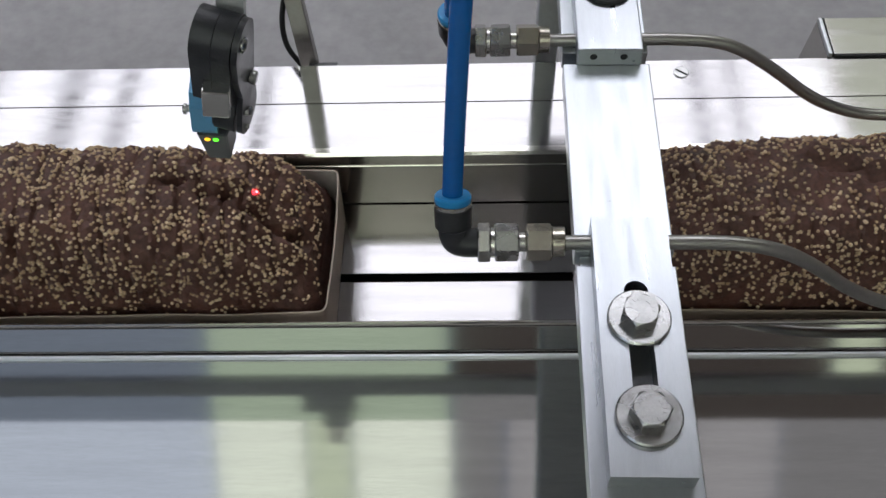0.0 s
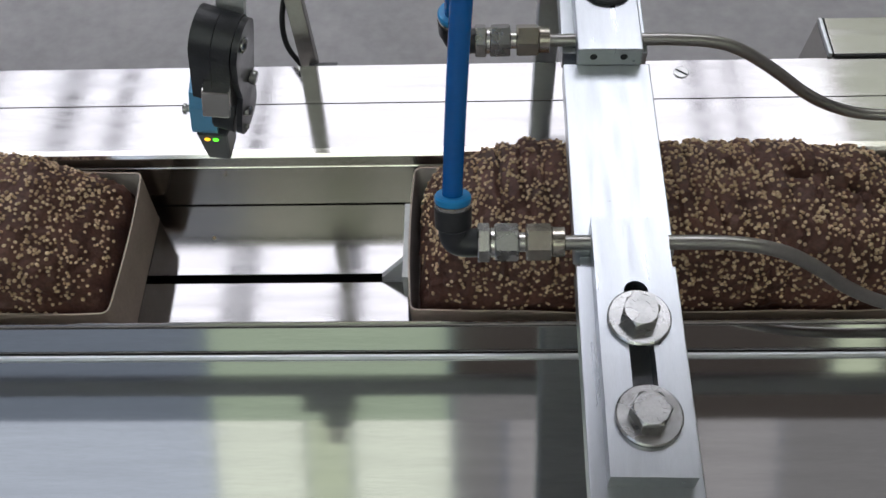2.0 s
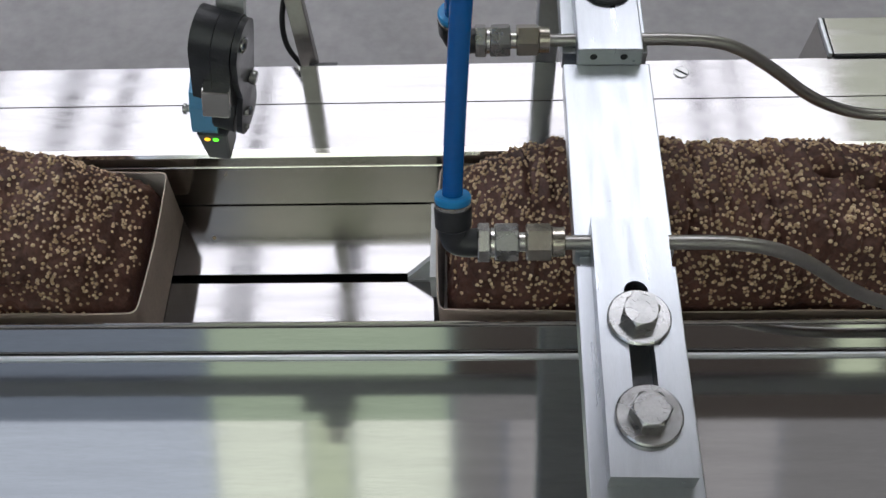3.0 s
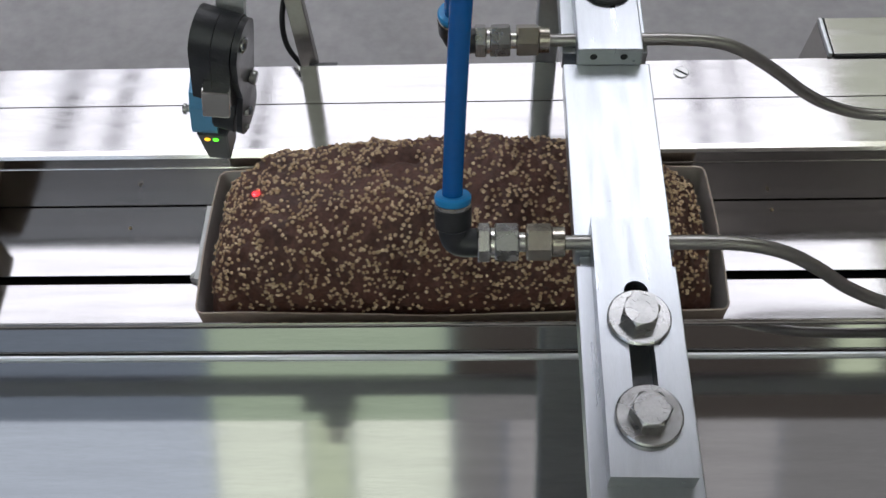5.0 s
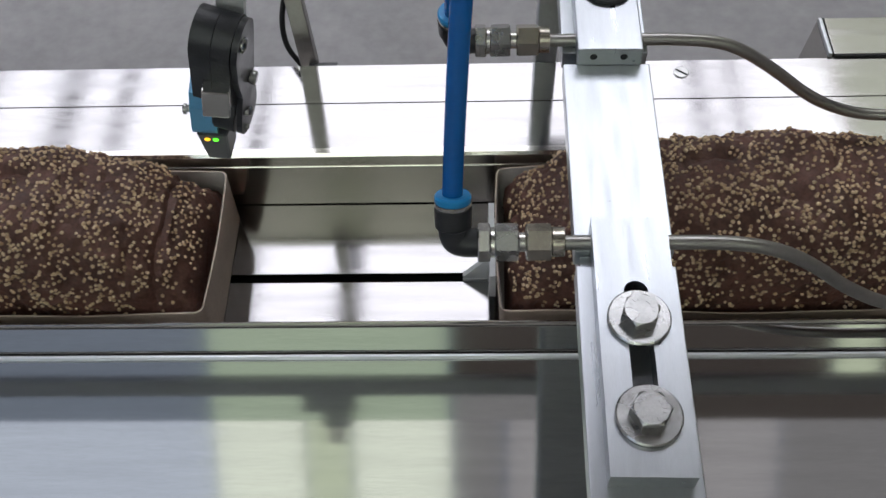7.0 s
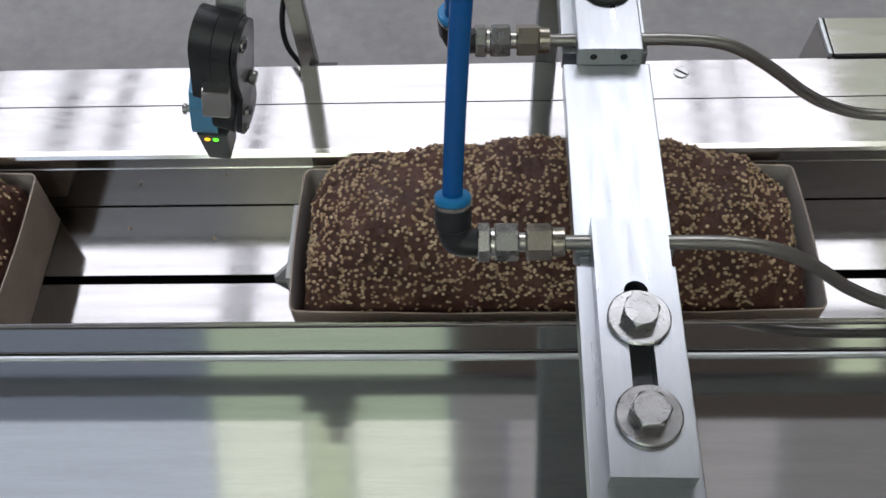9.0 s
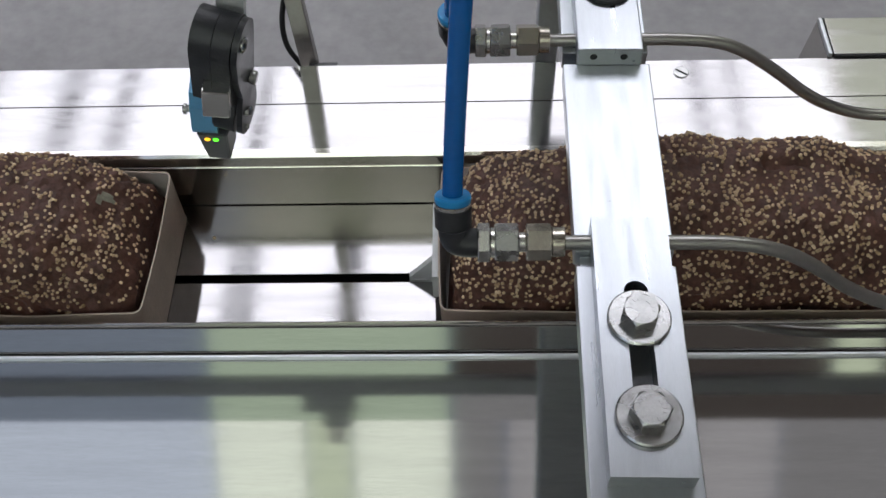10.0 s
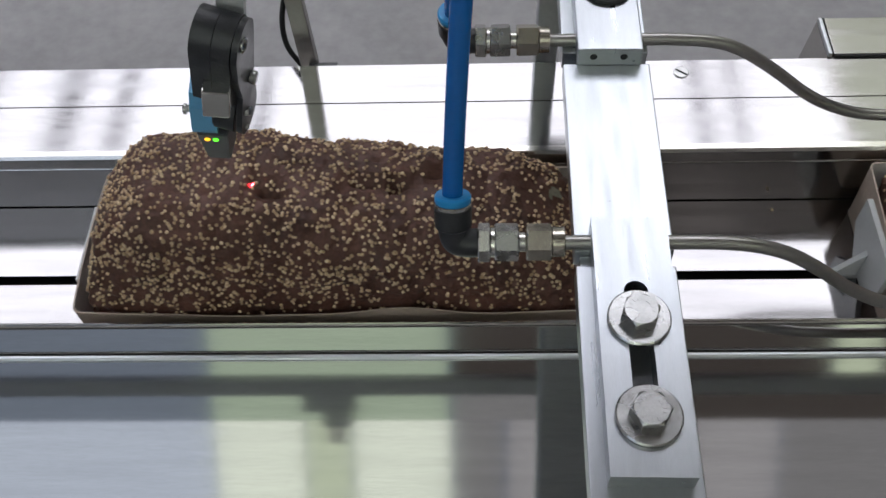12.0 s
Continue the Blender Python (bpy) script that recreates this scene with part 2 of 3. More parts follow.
    # glow sheets over the near side, row by row, each row running from its own edges
    # added and never in view: they put the apron's reflected pattern into the roof
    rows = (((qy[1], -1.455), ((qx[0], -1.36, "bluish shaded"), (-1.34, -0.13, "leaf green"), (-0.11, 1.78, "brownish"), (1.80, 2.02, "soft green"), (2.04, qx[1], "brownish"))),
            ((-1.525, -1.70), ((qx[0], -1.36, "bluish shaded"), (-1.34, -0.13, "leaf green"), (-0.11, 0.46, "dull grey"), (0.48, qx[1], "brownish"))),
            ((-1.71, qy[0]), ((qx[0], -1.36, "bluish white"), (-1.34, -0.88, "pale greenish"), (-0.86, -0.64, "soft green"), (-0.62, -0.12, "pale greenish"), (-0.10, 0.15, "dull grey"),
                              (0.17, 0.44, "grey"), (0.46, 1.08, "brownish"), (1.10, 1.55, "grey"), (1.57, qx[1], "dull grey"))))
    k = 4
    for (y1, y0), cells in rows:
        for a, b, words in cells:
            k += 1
            panel = thing("roof_panel_%d" % k, words + " glowing sheet added for the apron's reflection", "roof panel", kind="structure", at=(0, 0, TOP))
            part("panel", box(a, b, y0, y1, 0.02, 0.05, 0), ADDED_GLOWS[words], panel, smooth=False)
    # extra glow sheet, added to tint the reflection at the deck's right end
    panel = thing("roof_panel_%d" % (k + 1), "pale green glowing sheet added beside the rooflight for the deck's reflection", "roof panel", kind="structure", at=(0, 0, TOP))
    part("panel", box(sx[1] + 0.02, 4.6, sy[0], sy[1], 0.02, 0.05, 0), ADDED_GLOWS["pale greenish"], panel, smooth=False)
    # unseen bar with a stub, added to draw a dark T in the apron's reflection
    beam_z = TOP - 0.06
    h = thing("reflection_bar", "bluish grey bar and stub added under the roof for the apron's dark reflection", "beam", kind="structure", at=(0, 0, beam_z))
    part("beam", box(qx[0], qx[1], -1.53, -1.45, 0, 0.08, 0), MULLION, h, smooth=False)
    part("bar_stub", merge(box(-0.86, -0.59, -1.62, -1.531, 0, 0.06, 0), box(-0.76, -0.61, -1.70, -1.621, 0, 0.06, 0)), MULLION, h, smooth=False)
    part("stub_end", box(-0.73, -0.655, -1.79, -1.702, 0, 0.06, 0), HALL, h, smooth=False)
    # unseen glow sheets added behind the rooflight to be reflected in the metal
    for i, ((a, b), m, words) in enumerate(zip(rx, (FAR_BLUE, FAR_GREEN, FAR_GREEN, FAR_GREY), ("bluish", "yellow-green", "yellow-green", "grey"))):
        panel = thing("roof_panel_%d" % (i + 1), words + " glowing sheet added behind the rooflight for reflections", "roof panel", kind="structure", at=(0, 0, TOP))
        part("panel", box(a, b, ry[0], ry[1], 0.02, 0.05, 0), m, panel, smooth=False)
    # short unseen bars, added so that the bed reflects grey streaks
    for x, w in ((-0.69, 0.11), (-1.37, 0.03), (-1.27, 0.04)):
        part("streak_bar", box(x - w / 2, x + w / 2, sy[0], 3.21, -0.02, 0.10, 0), MULLION, light, smooth=False)
    tagged(link("backdrop_sky", box(sx[0] - 0.6, sx[1] + 0.1, sy[0] - 0.2, sy[1] + 0.7, TOP + 0.3, TOP + 0.35, 0), SKYGLOW, smooth=False),
           kind="structure", label="white overcast sky above the rooflight", category="backdrop")


hall()

# ---- the conveyor ----
L0, L1 = -1.95, 2.05
RIM_N, RIM_F = 0.1573, 0.2731
DEPTH = 0.0481
SLOT = (0.2131, 0.2187)


def conveyor():
    c = thing("conveyor", "brushed stainless steel trough conveyor with a chain slot in its bed", "conveyor", at=(0, 0.2, FLOOR))
    o = Vector((0, -0.2, -FLOOR))

    def add(name, bm, mat, label="", smooth=True):
        bmesh.ops.translate(bm, vec=o, verts=bm.verts)
        return part(name, bm, mat, c, label, smooth)
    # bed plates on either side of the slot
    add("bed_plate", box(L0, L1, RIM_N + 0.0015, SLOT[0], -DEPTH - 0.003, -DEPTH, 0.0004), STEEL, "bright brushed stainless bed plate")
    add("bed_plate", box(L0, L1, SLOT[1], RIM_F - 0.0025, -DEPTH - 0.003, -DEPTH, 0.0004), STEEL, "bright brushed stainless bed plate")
    # the darkness inside the slot is put into the channel's colour
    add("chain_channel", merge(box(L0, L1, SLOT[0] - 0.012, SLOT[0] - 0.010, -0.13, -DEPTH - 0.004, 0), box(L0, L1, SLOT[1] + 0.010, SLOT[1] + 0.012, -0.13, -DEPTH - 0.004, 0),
                               box(L0, L1, SLOT[0] - 0.012, SLOT[1] + 0.012, -0.134, -0.1305, 0)), DARK, "channel under the slot, coloured near-black for its shade", False)
    # side walls with rolled rims
    t = 0.002
    near = [(RIM_N + t, -DEPTH - 0.003), (RIM_N + t, -0.0009), (RIM_N + t - 0.0006, -0.0002), (RIM_N + 0.0006, 0.0), (RIM_N - 0.0002, -0.0003), (RIM_N - 0.0007, -0.0010),
            (RIM_N - 0.0007, -0.0024), (RIM_N - 0.0002, -0.0029), (RIM_N - 0.0002, -DEPTH - 0.003)]
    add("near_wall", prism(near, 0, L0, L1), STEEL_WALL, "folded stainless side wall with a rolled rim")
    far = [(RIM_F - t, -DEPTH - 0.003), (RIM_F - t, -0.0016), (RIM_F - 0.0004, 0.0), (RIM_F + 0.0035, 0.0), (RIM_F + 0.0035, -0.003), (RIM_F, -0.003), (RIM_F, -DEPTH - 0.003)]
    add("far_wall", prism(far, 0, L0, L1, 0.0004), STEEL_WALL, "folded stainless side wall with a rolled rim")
    add("fold_bead", hose([(L0, RIM_F - t, -0.0105), (L1, RIM_F - t, -0.0105)], 0.0007, 10, 1), STEEL_WALL, "thin fold line along the side wall")
    # far deck: two strips with a joint
    add("deck_strip", box(L0, L1, RIM_F + 0.0036, 0.3121, -0.004, -0.0003, 0.0002), STEEL, "bright brushed stainless deck strip")
    add("deck_strip", box(L0, L1, 0.3123, 0.3445, -0.004, 0.0, 0.0003), STEEL, "bright brushed stainless deck strip")
    add("side_skirt", box(L0, L1, 0.3418, 0.3443, -0.16, -0.0045, 0.0004), STEEL_WALL)
    # sloping apron along the near side
    a = math.tan(radians(APRON))
    yj, zj = 0.1423, -0.0087
    ya, za, y2 = yj - 0.0014, zj - 0.0014, -0.10
    yf, ye = RIM_N - 0.0010, yj + 0.0034
    zf, ze = zj + a * (yf - yj), zj + a * (ye - yj)
    add("flange", prism([(yf, zf), (yf, zf - 0.0015), (ye, ze - 0.0015), (ye, ze)], 0, L0, L1), APRON_STEEL, "narrow sloping flange along the rim")
    add("seam_gap", box(L0, L1, yj - 0.0002, ye + 0.0004, ze - 0.0050, ze - 0.0030, 0), STEEL_WALL, "shaded joint below the flange", False)
    add("apron", prism([(ya, za), (ya, za - 0.002), (y2, za - 0.002 - a * (ya - y2)), (y2, za - a * (ya - y2))], 0, L0, L1), APRON_STEEL, "wide brushed stainless apron beside the trough")
    add("seam_lip", hose([(L0, yj, zj - 0.0004), (L1, yj, zj - 0.0004)], 0.0018, 14, 1), ALU_EDGE, "bright rounded seam lip")
    add("frame_beam", box(L0, L1, 0.17, 0.32, -0.20, -0.135, 0.002), STEEL_WALL)
    for x in (-1.8, -0.7, 0.6, 1.85):
        add("leg", box(x - 0.025, x + 0.025, 0.2, 0.25, FLOOR, -0.2, 0.002), STEEL_WALL)
    # countersunk slotted screw in the deck, its slot a near-black bar for the shade
    s = add("screw", lathe([(0, 0.0046), (0.0004, 0.0047), (0.0006, 0.0043)], (0.1341, 0.3337, 0.0), (0.1341, 0.3337, 0.01)), ZINC, "slotted screw head")
    m = Matrix.Translation((0.1341, 0.3337, 0.0006)) @ Matrix.Rotation(radians(-38), 4, "Z")
    add("screw_slot", box(-0.0041, 0.0041, -0.0005, 0.0005, 0, 0.0003, 0, m=m), DARK, smooth=False)
    return c


conveyor()

# ---- the cross bar with its nozzle blocks ----
TILT = Matrix.Translation((0.0673, 0.1299, 0)) @ Matrix.Rotation(radians(-0.87), 4, "Z")
BAR_TOP, PLATE_TOP = 0.1076, 0.1176


def slotted_plate(x0, x1, y0, y1, z0, z1, slot, half, mat_bevel=0.0006):
    """A plate with a lengthwise slot: slot = (y from, y to) of the centres of its round ends, in the plate's middle."""
    mid = (x0 + x1) / 2
    n = 12
    inner = [(mid + half * math.cos(math.pi * k / n), slot[1] + half * math.sin(math.pi * k / n)) for k in range(n + 1)]
    inner += [(mid - half * math.cos(math.pi * k / n), slot[0] - half * math.sin(math.pi * k / n)) for k in range(n + 1)]
    outer = []
    for x, y in inner:
        if y >= slot[1]:
            k = (x - (mid - half)) / (2 * half)
            outer.append((x0 + (x1 - x0) * k, y1))
        else:
            k = (x - (mid - half)) / (2 * half)
            outer.append((x0 + (x1 - x0) * k, y0))
    bm = bmesh.new()
    rows = []
    for ring, z in ((inner, z1), (outer, z1), (outer, z0), (inner, z0)):
        rows.append([bm.verts.new((x, y, z)) for x, y in ring])
    m = len(inner)
    for a, b in ((0, 1), (1, 2), (2, 3), (3, 0)):
        for k in range(m):
            j = (k + 1) % m
            bm.faces.new((rows[a][k], rows[a][j], rows[b][j], rows[b][k]))
    bmesh.ops.remove_doubles(bm, verts=bm.verts, dist=1e-6)
    bmesh.ops.dissolve_degenerate(bm, dist=1e-6, edges=bm.edges)
    return bm


def add_bolt(parent, x, y, z, turn):
    w = part("washer", lathe([(0, 0.0118), (0.0004, 0.012), (0.0016, 0.012), (0.0022, 0.0114), (0.0022, 0.003)], (x, y, z), (x, y, z + 1)), ZINC, parent, "large plain washer")
    b = bmesh.new()
    h0, h1 = 0.0022, 0.0078
    rows = []
    for d, r, n in ((h0, 0.00745, 6), (h1 - 0.0009, 0.00745, 6)):
        rows.append([b.verts.new((x + r * math.cos(radians(turn + 60 * k)), y + r * math.sin(radians(turn + 60 * k)), z + d)) for k in range(6)])
    for k in range(6):
        b.faces.new((rows[0][k], rows[0][(k + 1) % 6], rows[1][(k + 1) % 6], rows[1][k]))
    b.faces.new(rows[0][::-1])
    top = []
    for k in range(36):
        ang = radians(turn + 10 * k)
        top.append(b.verts.new((x + 0.0062 * math.cos(ang), y + 0.0062 * math.sin(ang), z + h1)))
    for k in range(6):
        c0, c1 = rows[1][k], rows[1][(k + 1) % 6]
        for s in range(6):
            v0, v1 = top[6 * k + s], top[(6 * k + s + 1) % 36]
            if s < 3:
                b.faces.new((c0, v1, v0))
            else:
                b.faces.new((c1, v1, v0))
            if s == 2:
                b.faces.new((c0, c1, v1))
    b.faces.new(top)
    h = part("hex_head", b, ZINC, w, smooth=False)
    # raised marks round the head, as bars
    marks = []
    for k in range(16):
        if k in (3, 8, 9, 14):
            continue
        m = Matrix.Translation((x, y, z + h1)) @ Matrix.Rotation(radians(turn + 22.5 * k), 4, "Z")
        marks.append(box(0.0036, 0.0052, -0.0003, 0.0003, -0.0001, 0.00018, 0, m=m))
    part("head_mark", merge(*marks), ZINC, w, smooth=False)


def nozzle_bar():
    e = thing("nozzle_bar", "flat anodised aluminium cross bar carrying two clamped nozzle blocks", "bar", at=(0, 0, 0))
    e.matrix_basis = TILT
    # bar in two lengths with a cross groove between
    for y0, y1 in ((-0.0011, 0.1049), (0.1120, 0.160), (-0.2104, -0.0079)):
        part("bar", box(-0.0211, 0.0190, y0, y1, BAR_TOP - 0.010, BAR_TOP, 0.0005), ALU, e, "satin aluminium flat bar")
    part("spacer_block", box(-0.0190, 0.0172, -0.0075, -0.0015, BAR_TOP - 0.0102, BAR_TOP - 0.0030, 0.0003), ALU, e)
    part("under_bar", box(-0.0195, 0.0175, -0.2104, 0.160, BAR_TOP - 0.016, BAR_TOP - 0.0105, 0.0005), ALU_EDGE, e)
    part("post", box(-0.0256, -0.0116, 0.2227, 0.2367, FLOOR, BAR_TOP + 0.33, 0.001), ALU_EDGE, e, "upright grey metal post")
    part("post_arm", box(-0.0203, 0.0190, 0.1603, 0.2362, BAR_TOP - 0.010, BAR_TOP - 0.001, 0.0005), ALU_EDGE, e)
    # near block
    p = part("clamp_plate", slotted_plate(-0.0150, 0.0150, -0.0999, 0.0091, BAR_TOP, PLATE_TOP, (-0.0826, -0.0259), 0.0046), ALU, e, "slotted aluminium clamp plate", False)
    part("slot_floor", box(-0.0046, 0.0046, -0.0875, -0.0212, BAR_TOP, BAR_TOP + 0.0006, 0), GREY_HEAD, p, smooth=False)
    for y, turn in ((-0.0383, 12), (-0.0778, 0)):
        add_bolt(e, 0.0, y, PLATE_TOP, turn)
    # far block with two threaded holes in its face, near-black discs for their shade
    q = part("clamp_plate", box(-0.0150, 0.0150, 0.1039, 0.160, BAR_TOP + 0.0, PLATE_TOP, 0.0006), ALU, e, "aluminium clamp plate with threaded holes")
    for x in (-0.0075, 0.0065):
        part("threaded_hole", lathe([(0, 0.0017), (0.0003, 0.0017)], (x, 0.1040, PLATE_TOP - 0.0045), (x, 0.09, PLATE_TOP - 0.0045), 16), DARK, q)
    w = part("washer", lathe([(0, 0.0118), (0.0004, 0.012), (0.0016, 0.012), (0.0022, 0.0114)], (0.001, 0.1451, PLATE_TOP), (0.001, 0.1451, 1)), DARK, e, "dark rubber-faced washer")
    # light scratches across the bar
    for y, x0, x1 in ((0.0160, -0.006, 0.009), (0.0126, -0.013, 0.006), (0.0246, -0.0060, -0.0048)):
        part("scratch", box(x0, x1, y, y + 0.0002, BAR_TOP, BAR_TOP + 0.00006, 0), GREY_HEAD, e, smooth=False)
    return e


nozzle_bar()


# ---- compressed-air fittings, nozzle tubes, blue hose ----
def nozzle(name_y, end, label, tilt, hose_pts):
    """Elbow, hexagon couplings and bent nozzle tube along one side; z is the tube's axis."""
    y, z = name_y, 0.1110
    f = thing("air_fitting", label, "fitting", "compressed-air fittings", at=(0, 0, 0))
    ex = -0.0031
    lean = Vector((0, math.sin(radians(tilt)), math.cos(radians(tilt))))

    def up(d):
        return Vector((ex, y, z)) + lean * d
    part("elbow", hose([up(0.0110), up(0.0045), up(0.0012) + Vector((0.0014, 0, 0)), (ex + 0.0050, y, z), (0.0070, y, z)], 0.0060, 24, 8), BLACK, f, "black plastic push-in elbow")
    part("elbow_socket", lathe([(0, 0.0062), (0.001, 0.0074), (0.0090, 0.0076), (0.0096, 0.0072)], up(0.0068), up(1), 40), BLACK, f)
    part("collar", lathe([(0, 0.0072), (0.0012, 0.0074), (0.0016, 0.0071)], up(0.0164), up(1), 40), NICKEL, f, "thin metal collar")
    part("release_ring", lathe([(0, 0.0070), (0.0010, 0.0074), (0.0026, 0.0074), (0.0034, 0.0068), (0.0034, 0.0042), (0.001, 0.0041)], up(0.0182), up(1), 40), BLUE_RING, f, "light blue release ring")

    def hexa(x0, x1, r, mat, name):
        c = 0.0006
        return part(name, lathe([(0, r - c), (c, r), (x1 - x0 - c, r), (x1 - x0, r - c)], (x0, y, z), (1, y, z), flat=6), mat, f)

    def ring(x0, x1, r, mat, name):
        c = 0.0003
        return part(name, lathe([(0, r - c), (c, r), (x1 - x0 - c, r), (x1 - x0, r - c)], (x0, y, z), (1, y, z), 32), mat, f)
    hexa(0.0066, 0.0118, 0.0080, NICKEL, "hex_nut")
    ring(0.0118, 0.0138, 0.0062, NICKEL, "thread")
    hexa(0.0136, 0.0232, 0.0078, ZINC, "hex_body")
    ring(0.0232, 0.0262, 0.0040, NICKEL, "neck")
    hexa(0.0262, 0.0366, 0.0076, NICKEL_WARM, "hex_nut")
    ring(0.0366, 0.0418, 0.0062, NICKEL_WARM, "sleeve")
    part("nozzle_tube", hose([(0.0400, y, z - 0.0005)] + [(a, y, b) for a, b in end], 0.0030, 24, 10), STEEL_TUBE, f, "bent stainless nozzle tube")
    h = thing("air_hose", "glossy blue plastic air hose pushed into an elbow", "hose", "blue air hoses", at=(0, 0, 0))
    part("hose", hose([up(0.012), up(0.024)] + hose_pts, 0.0041, 28, 8), BLUE, h)


nozzle(0.1317, NEAR_END, "black elbow and nickel couplings feeding the near nozzle tube", 29, [(-0.0010, 0.1560, 0.169), (0.0016, 0.1719, 0.203), (0.006, 0.192, 0.255), (0.014, 0.21, 0.35), (0.02, 0.22, 0.45)])
nozzle(0.2479, FAR_END, "black elbow and nickel couplings feeding the far nozzle tube", -9, [(-0.0026, 0.2410, 0.165), (-0.0010, 0.235, 0.210), (0.004, 0.231, 0.270), (0.012, 0.230, 0.36), (0.02, 0.230, 0.45)])


# ---- the light sensor and its holder ----
SENSOR = Matrix(((0.9814, -0.0285, 0.1900, -0.1040), (0.0539, 0.9900, -0.1300, 0.1759), (-0.1844, 0.1378, 0.9731, 0.1158), (0, 0, 0, 1)))


def light_sensor():
    """Leaning sensor on its clamp; built upright in its own space (x across, y away, z up) from the head's lower face."""
    s = thing("light_sensor", "black clamp holding a blue and grey light sensor, lamps lit", "sensor")
    s.matrix_basis = SENSOR
    yaw = Matrix.Translation((0.0036, 0.004, 0)) @ Matrix.Rotation(radians(-14), 4, "Z")

    def turned(bm):
        bmesh.ops.transform(bm, matrix=yaw, verts=bm.verts)
        return bm

    def stadium(w, z0, z1, yc=0.0):
        top = [(yc + w * math.cos(radians(a)), z1 - w + w * math.sin(radians(a))) for a in range(0, 181, 9)]
        return top + [(yc - w, z0 + w * 0.6), (yc - w * 0.45, z0), (yc + w * 0.45, z0), (yc + w, z0 + w * 0.6)]
    part("clamp_body", turned(prism(stadium(0.0108, 0.0420, 0.0850), 0, -0.0088, -0.0008, 0.0010)), BLACK, s, "black plastic clamp half")
    part("clamp_body", turned(prism(stadium(0.0108, 0.0420, 0.0850), 0, -0.0006, 0.0064, 0.0010)), BLACK, s, "black plastic clamp half")
    arm = [(0.0100 * math.cos(radians(a)), 0.0745 + 0.0100 * math.sin(radians(a))) for a in range(0, 181, 12)]
    arm += [(-0.0090, 0.062), (-0.0050, 0.047)]
    arm += [(0.0020 + 0.0098 * math.cos(radians(a)), 0.0290 + 0.0098 * math.sin(radians(a))) for a in range(170, 371, 15)]
    arm += [(0.0085, 0.046), (0.0098, 0.062)]
    part("clamp_arm", turned(prism(arm, 0, 0.0066, 0.0090, 0.0006)), BLACK, s, "black side arm with screws")
    part("pivot_disc", turned(lathe([(0, 0.0088), (0.0008, 0.0096), (0.0090, 0.0096)], (-0.0035, 0.001, 0.0300), (1, 0.001, 0.0300), 36)), BLACK, s)
    for y, z, rr in ((-0.003, 0.0780, 0.0030), (-0.0030, 0.0350, 0.0012), (0.0010, 0.0310, 0.0021), (-0.0030, 0.0250, 0.0012)):
        part("screw", turned(lathe([(0, rr), (0.0008, rr), (0.0013, rr * 0.75), (0.0006, rr * 0.5)], (0.0090, y, z), (1, y, z), 20)), ZINC, s, "bright socket screw")
    part("screw", turned(lathe([(0, 0.0020), (0.0045, 0.0020), (0.0050, 0.0028), (0.0068, 0.0028), (0.0074, 0.002)], (0.0045, 0.0040, 0.0500), (1, 0.0040, 0.0500), 20)), ZINC, s, "bright socket screw")
    part("screw", turned(lathe([(0, 0.0016), (0.0016, 0.0016)], (-0.0090, -0.003, 0.050), (-1, -0.003, 0.050), 16)), BLACK, s)
    part("clamp_nut", box(-0.0051, 0.0051, -0.0040, 0.0040, -0.0065, 0.0065, 0.0006, m=Matrix.Translation((0.0021, -0.0097, 0.0560)) @ Matrix.Rotation(radians(-9), 4, "X")), NICKEL, s, "bright square steel nut")
    hs = [(0.0010, 0.0430), (-0.0016, 0.0360), (-0.0022, 0.0215), (-0.0005, 0.0172), (0.014, 0.0172), (0.014, 0.0430)]
    part("sensor_housing", prism(hs, 0, -0.0102, 0.0000, 0.0024, 4), BLUE_SENSOR, s, "blue plastic sensor housing")
    g = bmesh.new()
    lo, hi = -0.0055, 0.0170
    v = [g.verts.new(p) for p in ((-0.0088, -0.0012, hi), (0.0036, -0.0012, hi), (0.0066, 0.013, hi), (-0.0088, 0.013, hi),
                                  (-0.0052, 0.0012, lo), (0.0042, 0.0012, lo), (0.0058, 0.013, lo), (-0.0052, 0.013, lo))]
    for f in ((0, 1, 2, 3), (4, 5, 6, 7), (0, 1, 5, 4), (1, 2, 6, 5), (2, 3, 7, 6), (3, 0, 4, 7)):
        g.faces.new([v[k] for k in f])
    bmesh.ops.bevel(g, geom=g.edges[:], offset=0.0005, segments=2, affect="EDGES")
    head = part("sensor_head", g, GREY_HEAD, s, "dark grey sensor head")
    for x, m, lab in ((-0.0046, AMBER_LED, "amber indicator lamp"), (-0.0012, GREEN_LED, "green indicator lamp")):
        part("indicator", lathe([(0, 0.0012), (0.0005, 0.0012), (0.0008, 0.0008)], (x, -0.0006, 0.0128), (x, -1, -0.1), 16), m, head, lab)
    part("adjuster", lathe([(0, 0.0015), (0.0005, 0.0015)], (-0.0022, 0.0004, 0.0068), (-0.0022, -1, -0.1), 16), BLACK, head)
    part("housing_screw", lathe([(0, 0.0012), (0.0016, 0.0012), (0.0017, 0.0022), (0.0030, 0.0022), (0.0034, 0.0014)], (-0.0102, 0.002, 0.030), (-1, 0.002, 0.030), 16), ZINC, s)
    inv = SENSOR.inverted()
    rod = prism([(0.0010, 0.0150), (0.0110, 0.0150), (0.0110, 0.0240), (0.0010, 0.0240)], 2, 0.055, 0.175, 0.0006)
    part("rod", rod, PLASTIC, s, "pale square metal rod")
